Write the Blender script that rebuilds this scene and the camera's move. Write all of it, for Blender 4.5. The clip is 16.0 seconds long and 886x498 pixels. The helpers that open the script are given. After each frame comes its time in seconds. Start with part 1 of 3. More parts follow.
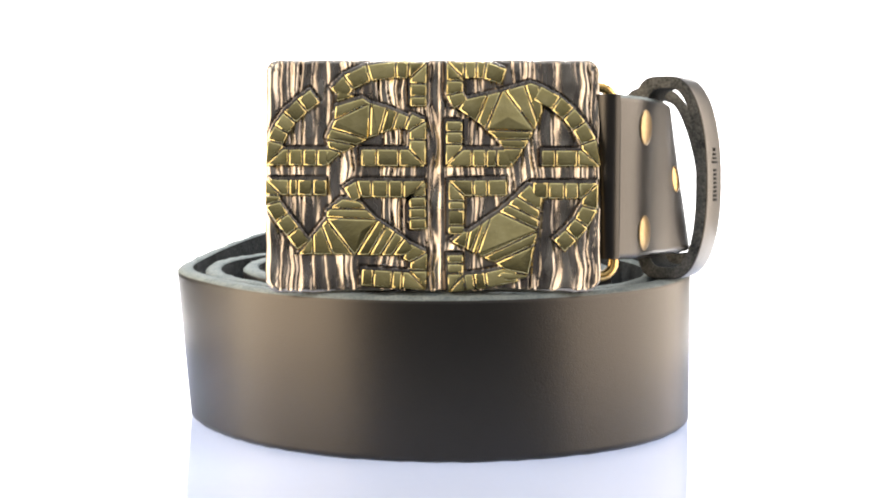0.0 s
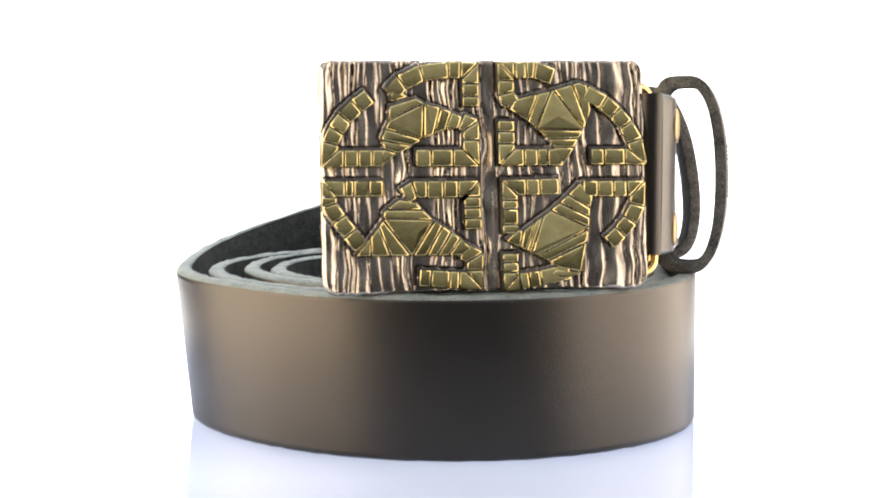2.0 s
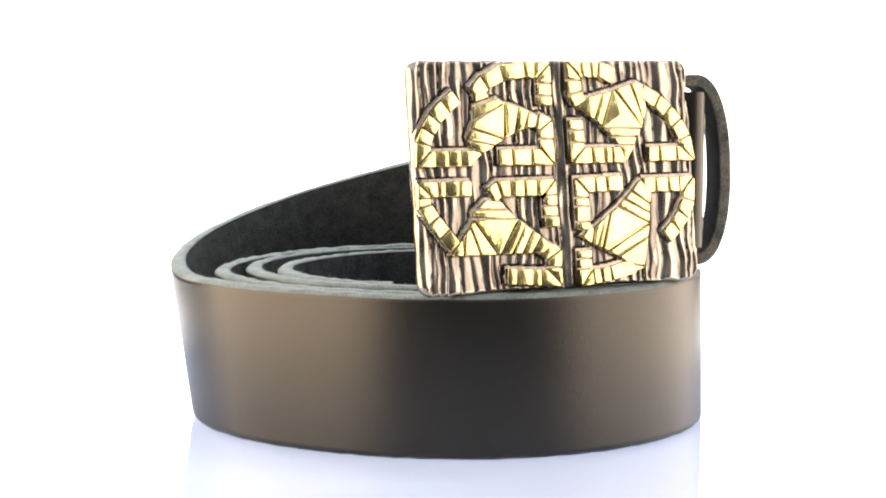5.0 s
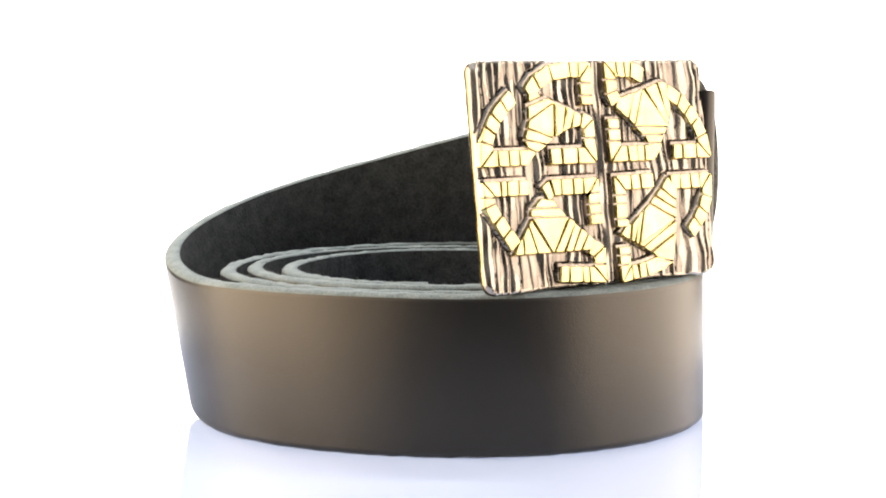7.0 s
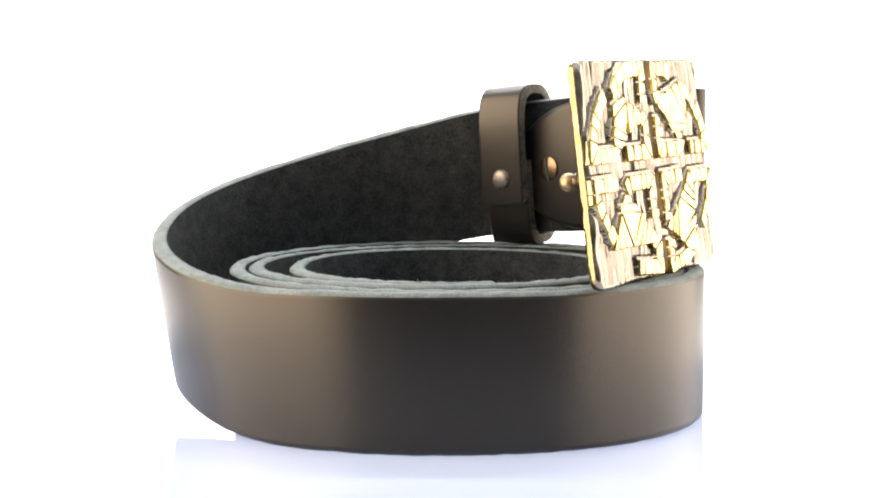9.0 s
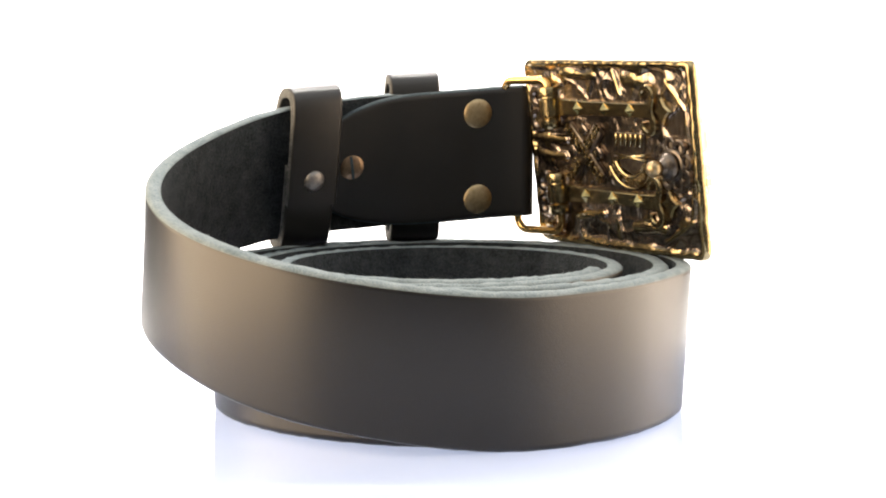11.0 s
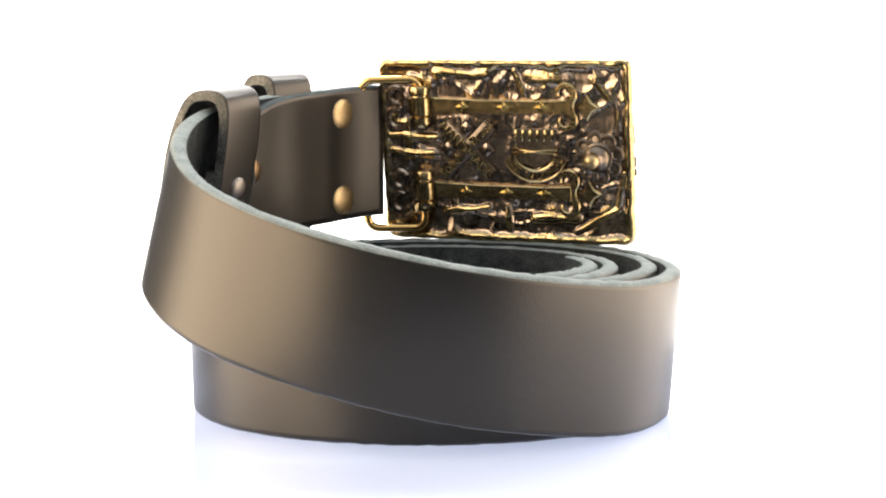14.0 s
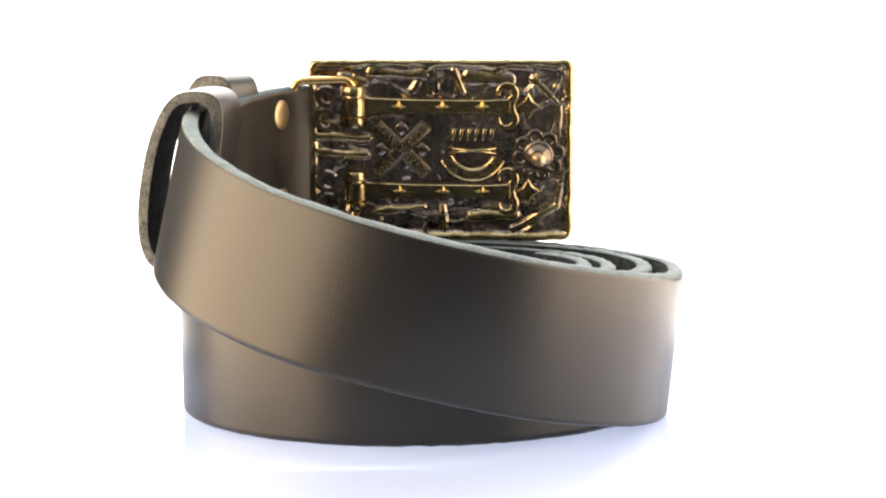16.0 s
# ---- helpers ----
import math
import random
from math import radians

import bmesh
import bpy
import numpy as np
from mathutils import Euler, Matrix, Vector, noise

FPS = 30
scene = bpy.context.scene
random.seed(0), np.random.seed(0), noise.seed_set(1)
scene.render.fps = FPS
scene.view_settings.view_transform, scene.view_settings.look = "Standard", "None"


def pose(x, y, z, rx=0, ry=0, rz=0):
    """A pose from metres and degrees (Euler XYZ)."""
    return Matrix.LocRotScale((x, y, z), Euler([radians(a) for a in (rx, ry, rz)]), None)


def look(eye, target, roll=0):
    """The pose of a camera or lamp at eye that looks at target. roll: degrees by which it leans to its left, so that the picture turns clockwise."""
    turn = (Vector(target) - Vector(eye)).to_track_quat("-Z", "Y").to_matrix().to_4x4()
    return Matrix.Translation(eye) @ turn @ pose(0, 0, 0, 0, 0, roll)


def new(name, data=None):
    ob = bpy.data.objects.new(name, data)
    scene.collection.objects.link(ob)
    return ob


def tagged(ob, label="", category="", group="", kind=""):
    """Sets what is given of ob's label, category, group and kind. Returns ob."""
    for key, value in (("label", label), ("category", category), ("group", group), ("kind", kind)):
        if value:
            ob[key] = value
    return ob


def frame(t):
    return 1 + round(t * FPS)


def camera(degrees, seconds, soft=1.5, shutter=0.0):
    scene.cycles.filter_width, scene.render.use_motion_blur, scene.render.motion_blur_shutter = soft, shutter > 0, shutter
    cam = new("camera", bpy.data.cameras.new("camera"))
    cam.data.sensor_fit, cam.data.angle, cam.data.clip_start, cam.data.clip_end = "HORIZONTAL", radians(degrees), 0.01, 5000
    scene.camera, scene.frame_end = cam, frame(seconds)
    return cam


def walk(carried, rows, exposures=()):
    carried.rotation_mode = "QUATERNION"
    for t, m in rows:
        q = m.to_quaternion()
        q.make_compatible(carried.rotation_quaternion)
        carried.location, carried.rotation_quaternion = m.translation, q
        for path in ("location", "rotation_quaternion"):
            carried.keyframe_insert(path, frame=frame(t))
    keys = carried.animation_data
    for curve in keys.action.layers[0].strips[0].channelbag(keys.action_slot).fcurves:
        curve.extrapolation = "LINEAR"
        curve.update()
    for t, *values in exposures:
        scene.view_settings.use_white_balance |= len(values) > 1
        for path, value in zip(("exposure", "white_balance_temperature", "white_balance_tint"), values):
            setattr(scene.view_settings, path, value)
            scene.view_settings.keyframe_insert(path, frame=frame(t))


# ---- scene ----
cam = camera(25.39, 16.0, soft=2.0)
EYE = pose(0, -0.535, 0.0979, 84.255, 0, -0.376)
walk(cam, [(0, EYE), (16, EYE)], [(0, 0.0, 6500, 10), (4.2, 0.0, 6500, 10), (7, 0.03, 6650, 10), (9, 0.06, 6650, 10), (12, 0.25, 6750, 10), (16, 0.25, 6700, 10)])

# turn of the stand under the belt: seconds, degrees
TURN = [(0, 0), (0.5, 2.85), (1, 5.75), (1.5, 8.6), (2, 11.44), (2.5, 14.29), (3, 17.12), (3.5, 19.98), (4, 22.88), (4.2, 24.0),
        (6.5, 37.59), (7, 40.21), (7.5, 43.0), (8, 45.91), (8.4, 48.35), (8.5, 49.0), (8.6, 51.3), (9, 61.8), (9.2, 67.6),
        (11.3, 130.4), (11.5, 135.7), (11.7, 138.3), (12, 141.14), (12.5, 145.28), (13, 149.61), (13.5, 153.79), (14, 157.98), (14.5, 162.27), (15, 166.5),
        (15.5, 170.77), (16, 176.32)]

# ---- light ----
world = bpy.data.worlds.new("studio")
scene.world = world
world.use_nodes = True
# dim unseen room, made lighter upwards so the domed brass reflects a gradient
nt = world.node_tree
back = nt.nodes["Background"]
back.inputs[0].default_value = (0.95, 0.975, 1.0, 1)
place, split, span = nt.nodes.new("ShaderNodeTexCoord"), nt.nodes.new("ShaderNodeSeparateXYZ"), nt.nodes.new("ShaderNodeMapRange")
span.inputs["From Min"].default_value, span.inputs["From Max"].default_value = -0.1, 0.75
span.inputs["To Min"].default_value, span.inputs["To Max"].default_value = 0.09, 0.75
nt.links.new(place.outputs["Generated"], split.inputs[0])
nt.links.new(split.outputs["Z"], span.inputs["Value"])
nt.links.new(span.outputs["Result"], back.inputs[1])


def area(name, eye, target, width, height, power, color=(1, 1, 1)):
    lamp = bpy.data.lights.new(name, "AREA")
    lamp.shape, lamp.size, lamp.size_y, lamp.energy, lamp.color = "RECTANGLE", width, height, power, color
    ob = new(name, lamp)
    ob.matrix_world = look(eye, target)
    return ob


area("softbox_left", (-0.70, -0.19, 0.0), (0, -0.02, 0.0), 1.05, 1.3, 31, (1, 0.80, 0.575))
area("softbox_right", (0.72, 0.10, 0.0), (0, 0.10, 0.0), 1.3, 1.2, 25, (1, 0.84, 0.68))
area("softbox_top", (0, -0.25, 0.85), (0, -0.10, 0), 1.3, 0.9, 3.0, (0.80, 0.90, 1))
area("table_light", (0, 0, -0.035), (0, 0, 0), 0.2, 0.2, 0.14, (0.84, 0.91, 1))
area("backdrop_light", (0, 0.5, 1.0), (0, 1.1, 0.25), 1.4, 0.2, 50, (1, 1, 1))


# ---- materials ----
def material(name, dark, light, rough=(0.4, 0.5), metal=0.0, grain=900, relief=0.0, stain=60, streak=None, specular=0.5, tint=None):
    """Two colours mixed by a coarse and a fine noise, with a fine relief (metres); sizes are features per metre."""
    m = bpy.data.materials.new(name)
    m.use_nodes = True
    nt = m.node_tree
    b = nt.nodes["Principled BSDF"]

    def node(kind, **inputs):
        n = nt.nodes.new(kind)
        for key, value in inputs.items():
            n.inputs[key.replace("_", " ")].default_value = value
        return n
    place = node("ShaderNodeTexCoord")
    spread = node("ShaderNodeMapping")
    spread.inputs["Scale"].default_value = streak or (1, 1, 1)
    nt.links.new(place.outputs["Object"], spread.inputs["Vector"])
    coarse, fine = node("ShaderNodeTexNoise", Scale=stain, Detail=4.0), node("ShaderNodeTexNoise", Scale=grain, Detail=3.0)
    for n in (coarse, fine):
        nt.links.new(spread.outputs["Vector"], n.inputs["Vector"])
    both = node("ShaderNodeMath")
    both.operation = "MULTIPLY_ADD"
    both.inputs[1].default_value = 0.45
    scaled = node("ShaderNodeMath")
    scaled.operation = "MULTIPLY"
    scaled.inputs[1].default_value = 0.55
    nt.links.new(fine.outputs["Fac"], scaled.inputs[0])
    nt.links.new(coarse.outputs["Fac"], both.inputs[0])
    nt.links.new(scaled.outputs[0], both.inputs[2])
    ramp = node("ShaderNodeValToRGB")
    ramp.color_ramp.elements[0].position, ramp.color_ramp.elements[1].position = 0.34, 0.66
    ramp.color_ramp.elements[0].color, ramp.color_ramp.elements[1].color = (*dark, 1), (*light, 1)
    nt.links.new(both.outputs[0], ramp.inputs["Fac"])
    nt.links.new(ramp.outputs["Color"], b.inputs["Base Color"])
    span = node("ShaderNodeMapRange")
    span.inputs["To Min"].default_value, span.inputs["To Max"].default_value = rough
    nt.links.new(both.outputs[0], span.inputs["Value"])
    nt.links.new(span.outputs["Result"], b.inputs["Roughness"])
    b.inputs["Metallic"].default_value = metal
    b.inputs["Specular IOR Level"].default_value = specular
    if tint:
        b.inputs["Specular Tint"].default_value = (*tint, 1)
    if relief:
        bump = node("ShaderNodeBump", Strength=1.0, Distance=relief)
        nt.links.new(fine.outputs["Fac"], bump.inputs["Height"])
        nt.links.new(bump.outputs["Normal"], b.inputs["Normal"])
    return m


LEATHER = material("smooth_black_leather", (0.003, 0.0032, 0.004), (0.0055, 0.0055, 0.006), (0.30, 0.38), 0, 2600, 0.00005, 40, specular=0.5, tint=(1, 0.93, 0.85))
SUEDE = material("black_suede_back", (0.006, 0.0075, 0.009), (0.026, 0.029, 0.030), (0.9, 1.0), 0, 1500, 0.0005, 260, specular=0.15)
RAW_EDGE = material("grey_cut_leather_edge", (0.07, 0.092, 0.097), (0.18, 0.205, 0.205), (0.75, 0.95), 0, 1800, 0.0002, 200, specular=0.3)
DARK_EDGE = material("dark_cut_edge", (0.012, 0.02, 0.024), (0.05, 0.065, 0.07), (0.8, 0.95), 0, 1800, 0.0003, 200, specular=0.3)
KEEPER_EDGE = material("speckled_cut_edge", (0.02, 0.022, 0.022), (0.13, 0.125, 0.11), (0.8, 0.95), 0, 1600, 0.0003, 260, specular=0.3)
BRASS = material("polished_brass", (0.50, 0.41, 0.175), (0.64, 0.54, 0.26), (0.07, 0.16), 1, 280, 0.00010, 90)
OLD_BRASS = material("aged_brass", (0.21, 0.16, 0.085), (0.45, 0.345, 0.175), (0.14, 0.28), 1, 700, 0.00004, 130)
GILT = material("warm_brass_wire", (0.50, 0.315, 0.11), (0.64, 0.43, 0.175), (0.2, 0.3), 1, 900, 0.00001, 90)
PEWTER = material("pale_nickel_silver", (0.25, 0.222, 0.192), (0.37, 0.332, 0.287), (0.18, 0.30), 1, 500, 0.00003, 90, (1, 0.25, 1))
DARK_NICKEL = material("dark_nickel_silver", (0.13, 0.114, 0.102), (0.29, 0.257, 0.227), (0.20, 0.34), 1, 500, 0.00004, 90, (1, 0.25, 1))
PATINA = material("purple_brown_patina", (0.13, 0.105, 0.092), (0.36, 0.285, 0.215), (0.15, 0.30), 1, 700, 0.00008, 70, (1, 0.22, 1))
# dark brass; on bars and badge it replaces the shading round raised marks
DARK_BRASS = material("dark_brass", (0.08, 0.065, 0.054), (0.20, 0.16, 0.12), (0.24, 0.38), 1, 900, 0.00003, 120)
STEEL = material("dark_steel", (0.18, 0.165, 0.15), (0.30, 0.27, 0.24), (0.42, 0.55), 1, 900, 0.00001, 90)
COPPER = material("worn_copper", (0.17, 0.108, 0.064), (0.29, 0.195, 0.12), (0.25, 0.4), 1, 900, 0.00002, 150)
ANTIQUE = material("antique_brass", (0.26, 0.19, 0.10), (0.40, 0.30, 0.17), (0.34, 0.46), 1, 900, 0.00002, 300)
ACRYLIC = material("white_acrylic", (0.27, 0.30, 0.36), (0.28, 0.31, 0.37), (0.02, 0.05), 0, 300, 0, 20, specular=1.0)
# the sheet is translucent and lit from beneath
glow, both = ACRYLIC.node_tree.nodes.new("ShaderNodeBsdfTranslucent"), ACRYLIC.node_tree.nodes.new("ShaderNodeAddShader")
glow.inputs["Color"].default_value = (0.38, 0.41, 0.48, 1)
ACRYLIC.node_tree.links.new(ACRYLIC.node_tree.nodes["Principled BSDF"].outputs[0], both.inputs[0])
ACRYLIC.node_tree.links.new(glow.outputs[0], both.inputs[1])
ACRYLIC.node_tree.links.new(both.outputs[0], ACRYLIC.node_tree.nodes["Material Output"].inputs["Surface"])
PAPER = material("white_paper", (0.84, 0.84, 0.86), (0.86, 0.86, 0.88), (0.8, 0.9), 0, 300, 0, 20)


# ---- mesh helpers ----
def part(name, bm, mats, parent=None, label="", smooth=True, sharp=40):
    """Links a bmesh as one mesh object under a thing or part."""
    me = bpy.data.meshes.new(name)
    bmesh.ops.recalc_face_normals(bm, faces=bm.faces)
    for e in bm.edges:
        if len(e.link_faces) == 2 and e.calc_face_angle(0) > radians(sharp):
            e.smooth = False
    bm.to_mesh(me)
    bm.free()
    for m in (mats if isinstance(mats, (list, tuple)) else [mats]):
        me.materials.append(m)
    for p in me.polygons:
        p.use_smooth = smooth
    ob = new(name, me)
    ob.parent = parent
    return tagged(ob, label)


def loft(bm, rings, closed=True, caps=True, index=None):
    """Skins rings of points; index gives the material of each side."""
    vs = [[bm.verts.new(p) for p in r] for r in rings]
    n = len(vs[0])
    for a, b in zip(vs, vs[1:]):
        for j in range(n if closed else n - 1):
            f = bm.faces.new((a[j], a[(j + 1) % n], b[(j + 1) % n], b[j]))
            if index:
                f.material_index = index[j]
    if caps:
        for r, k in ((vs[0], 0), (vs[-1], 0)):
            f = bm.faces.new(r)
            f.material_index = max(index) if index else 0
    return vs


def turned(bm, m, profile, steps=24):
    """A turned form: (radius, height) profile about the local z axis of m."""
    rings = [[m @ Vector((r * math.cos(2 * math.pi * k / steps), r * math.sin(2 * math.pi * k / steps), z)) for k in range(steps)] for r, z in profile]
    loft(bm, rings)


def tube(bm, points, radius, steps=10, closed=False):
    pts = [Vector(p) for p in points]
    rings = []
    n = len(pts)
    up = Vector((0.13, 0.21, 1)).normalized()
    for i, p in enumerate(pts):
        a = pts[(i - 1) % n] if closed or i else p
        b = pts[(i + 1) % n] if closed or i < n - 1 else p
        t = (b - a).normalized()
        side = t.cross(up).normalized()
        top = side.cross(t)
        rings.append([p + (side * math.cos(q) + top * math.sin(q)) * radius for q in (2 * math.pi * k / steps for k in range(steps))])
    if closed:
        rings.append(rings[0])
    loft(bm, rings, caps=not closed)
    if closed:
        bmesh.ops.remove_doubles(bm, verts=bm.verts, dist=1e-6)


def inset(poly, d):
    """The polygon (counter-clockwise) moved inwards by d."""
    out = []
    n = len(poly)
    for i in range(n):
        p, a, b = Vector(poly[i]), Vector(poly[i - 1]), Vector(poly[(i + 1) % n])
        u, v = (p - a), (b - p)
        if u.length < 1e-9 or v.length < 1e-9:
            out.append(p)
            continue
        u.normalize()
        v.normalize()
        nu, nv = Vector((-u.y, u.x)), Vector((-v.y, v.x))
        w = nu + nv
        k = max(w.length_squared / 2, 0.35)
        out.append(p + w * d / k)
    return out


def area_of(poly):
    return sum(a[0] * b[1] - b[0] * a[1] for a, b in zip(poly, poly[1:] + poly[:1])) / 2


def pebble(poly, low, high, gap, edge, dome=0.1, tilt=0.0, rng=random):
    """A bmesh of a cushion-edged plate with the outline poly (mm), from height low to high (mm)."""
    bm = bmesh.new()
    tx, ty = rng.uniform(-tilt, tilt), rng.uniform(-tilt, tilt)
    c = sum((Vector(p) for p in poly), Vector((0, 0))) / len(poly)
    rings = []
    for d, z in ((gap, low), (gap, high - edge), (gap + edge * 0.3, high - edge * 0.3), (gap + edge, high - 0.015), (gap + edge + 0.12, high)):
        q = inset(poly, d)
        if area_of([tuple(p) for p in q]) < 0.05:
            q = [c + (Vector(p) - c) * 0.6 for p in poly]
        rings.append([Vector((p.x, p.y, z + (tx * (p.x - c.x) + ty * (p.y - c.y) if z > low else 0))) * 0.001 for p in q])
    vs = loft(bm, rings, caps=False)
    bm.faces.new(vs[0])
    n = len(poly)
    if all((poly[i][0] - poly[i - 1][0]) * (poly[(i + 1) % n][1] - poly[i][1]) - (poly[i][1] - poly[i - 1][1]) * (poly[(i + 1) % n][0] - poly[i][0]) > -0.02 for i in range(n)):
        top = bm.verts.new(Vector((c.x, c.y, high + dome)) * 0.001)
        for j in range(n):
            bm.faces.new((vs[-1][j], vs[-1][(j + 1) % n], top))
    else:
        bm.faces.new(vs[-1])
    return bm


def pip(p, a, b, keep):
    """The side (keep +1 or -1) of polygon p beyond the line a-b."""
    a, b = Vector(a), Vector(b)
    n = Vector((-(b - a).y, (b - a).x)).normalized() * keep
    out = []
    for i in range(len(p)):
        s, e = Vector(p[i]), Vector(p[(i + 1) % len(p)])
        ds, de = (s - a).dot(n), (e - a).dot(n)
        if ds >= 0:
            out.append(tuple(s))
        if ds * de < 0:
            out.append(tuple(s + (e - s) * ds / (ds - de)))
    return out


def inside(p, poly):
    hit = False
    for (x1, y1), (x2, y2) in zip(poly, poly[1:] + poly[:1]):
        if (y1 > p[1]) != (y2 > p[1]) and p[0] < (x2 - x1) * (p[1] - y1) / (y2 - y1) + x1:
            hit = not hit
    return hit


def tidy(poly):
    """Counter-clockwise, with no doubled corners."""
    out = [p for i, p in enumerate(poly) if (Vector(p) - Vector(poly[i - 1])).length > 0.12]
    return out if area_of(out) > 0 else out[::-1]


# ---- setting ----
bm = bmesh.new()
turned(bm, pose(0, 0, 0), [(0.0005, -0.006), (0.150, -0.006), (0.1515, -0.005), (0.152, -0.0035), (0.1517, -0.0012), (0.1505, 0), (0.0005, 0)], 160)
tagged(part("floor", bm, ACRYLIC), "glossy white translucent round acrylic turntable top", "table top", kind="structure")
bm = bmesh.new()
bend = [(0.05, -0.07)] + [(0.9 + 0.3 * math.sin(radians(q)), -0.07 + 0.3 - 0.3 * math.cos(radians(q))) for q in range(0, 91, 6)] + [(1.2, 1.6)]
rows = [[bm.verts.new((x, y, z)) for x in (-0.44, 0.44)] for y, z in bend]
for r, q in zip(rows, rows[1:]):
    bm.faces.new((r[0], r[1], q[1], q[0]))
tagged(part("backdrop", bm, PAPER), "white paper studio backdrop sweeping up behind the table", "backdrop", kind="structure")

# ---- belt ----
MM = 0.00107
belt = tagged(new("belt"), "coiled black leather belt with an ornate rectangular brass buckle", "belt")


def smooth_at(keys, x):
    """Catmull-Rom through (x, value) keys."""
    k = [a for a, _ in keys]
    v = [b for _, b in keys]
    i = min(max(int(np.searchsorted(k, x)) - 1, 0), len(k) - 2)

    def slope(j):
        a, b = max(j - 1, 0), min(j + 1, len(k) - 1)
        return (v[b] - v[a]) / (k[b] - k[a])
    h = k[i + 1] - k[i]
    s = min(max((x - k[i]) / h, 0), 1)
    return ((2 * s**3 - 3 * s**2 + 1) * v[i] + (s**3 - 2 * s**2 + s) * h * slope(i)
            + (3 * s**2 - 2 * s**3) * v[i + 1] + (s**3 - s**2) * h * slope(i + 1))


# the coil: degrees round the axis from the buckle on, outer radius of the lower edge and how far the upper edge leans out
LOW = [(30, 74), (36, 72), (42, 70), (48, 67.4), (54, 64.6), (62, 62.8), (70, 62.6), (80, 63.6), (105, 70), (130, 74), (155, 73.5), (180, 69.7), (205, 66), (230, 61.7), (255, 60.5), (280, 61), (305, 61.7),
       (330, 65.1), (355, 68.1), (380, 69.6), (405, 69.6), (430, 67.2), (455, 63.2), (480, 59.7), (505, 55.9), (530, 52), (555, 50), (580, 50.2),
       (619, 54.5), (654, 57), (690, 60), (725, 63), (765, 63.5), (790, 59), (820, 53.5), (850, 49), (900, 45.5), (930, 45), (979, 46), (1030, 47.5),
       (1080, 49), (1130, 48), (1180, 43), (1240, 37.5), (1284, 34.5), (1320, 37), (1374, 42), (1420, 43.5)]
LEAN = [(30, 0), (55, 0), (80, -3.5), (105, -7.6), (130, -7.7), (155, -2.4), (180, 3.9), (205, 5.6), (230, 6.2), (255, 4.5), (280, 3), (305, 1.6), (330, 2.0),
        (355, 1), (380, 0), (405, -0.5), (430, 0), (480, 1), (1500, 1)]
RISE = [(30, 45.0), (55, 43.0), (80, 41.5), (105, 38.7), (130, 31.9), (155, 23.0), (180, 14.9), (205, 7.9), (230, 3.0), (255, 0), (280, 0), (1500, 0)]
WIDTH, THICK, TAB, FOLD = 37.4, 3.9, 2.7, 36.5


def strap_frame(a):
    """Outer lower edge point, up and inward directions of the strap at a degrees, in metres of the belt's space."""
    def low(q):
        r, z = smooth_at(LOW, q), smooth_at(RISE, q)
        return Vector((r * math.sin(radians(q)), -r * math.cos(radians(q)), z)) * MM
    p = low(a)
    out = Vector((math.sin(radians(a)), -math.cos(radians(a)), 0))
    lean = smooth_at(LEAN, a)
    up = (Vector((0, 0, math.sqrt(WIDTH**2 - lean**2))) + out * lean).normalized()
    along = (low(a + 1) - low(a - 1)).normalized()
    inward = up.cross(along).normalized()
    return p, up, inward, along


# the long strap
bm = bmesh.new()
rings = []
w, t = WIDTH * MM, THICK * MM
for k in range(0, 560):
    a = FOLD + k * 2.5
    if a > 1400:
        break
    p, up, inward, along = strap_frame(a)
    j = 0.35 * MM

    def wob(q):
        return noise.noise((a * 0.9 + q * 31, q * 7.7, 0.3)) * j
    rings.append([p + up * (u * w + (wob(q) if u == 1 else abs(wob(q)) if u == 0 else 0)) + inward * v * t for q, (u, v) in enumerate(
        ((0.022, 0), (0.045, -0.012), (0.3, -0.025), (0.7, -0.025), (0.955, -0.012), (0.98, 0), (1, 0.25), (1, 0.85), (0.99, 1), (0.5, 1), (0.01, 1), (0, 0.85), (0, 0.2)))])
# upper edge grey, lower edge darker, outer lower bevel in the leather's colour
loft(bm, rings, index=(0, 0, 0, 0, 0, 1, 1, 1, 2, 2, 3, 3, 0))
strap = part("strap", bm, [LEATHER, RAW_EDGE, SUEDE, DARK_EDGE], belt, "smooth black leather strap with grey cut edges and suede back", sharp=60)

# loose fibres along the upper inner edge
bm = bmesh.new()
rf = random.Random(3)
for k in range(2600):
    a = rf.uniform(120, 1395)
    p, up, inward, along = strap_frame(a)
    base = p + up * w * rf.uniform(0.985, 1.0) + inward * t * rf.uniform(0.7, 1.0)
    way = (up * rf.uniform(0.1, 1) + inward * rf.uniform(-0.2, 0.9) + along * rf.uniform(-1, 1)).normalized() * rf.uniform(0.3, 0.95) * MM
    side = way.cross(inward).normalized() * 0.07 * MM
    bm.faces.new([bm.verts.new(c) for c in (base - side, base + side, base + way)])
tagged(part("suede_fibre", bm, RAW_EDGE, strap, "loose grey suede fibres along the cut edge"), kind="stuff")

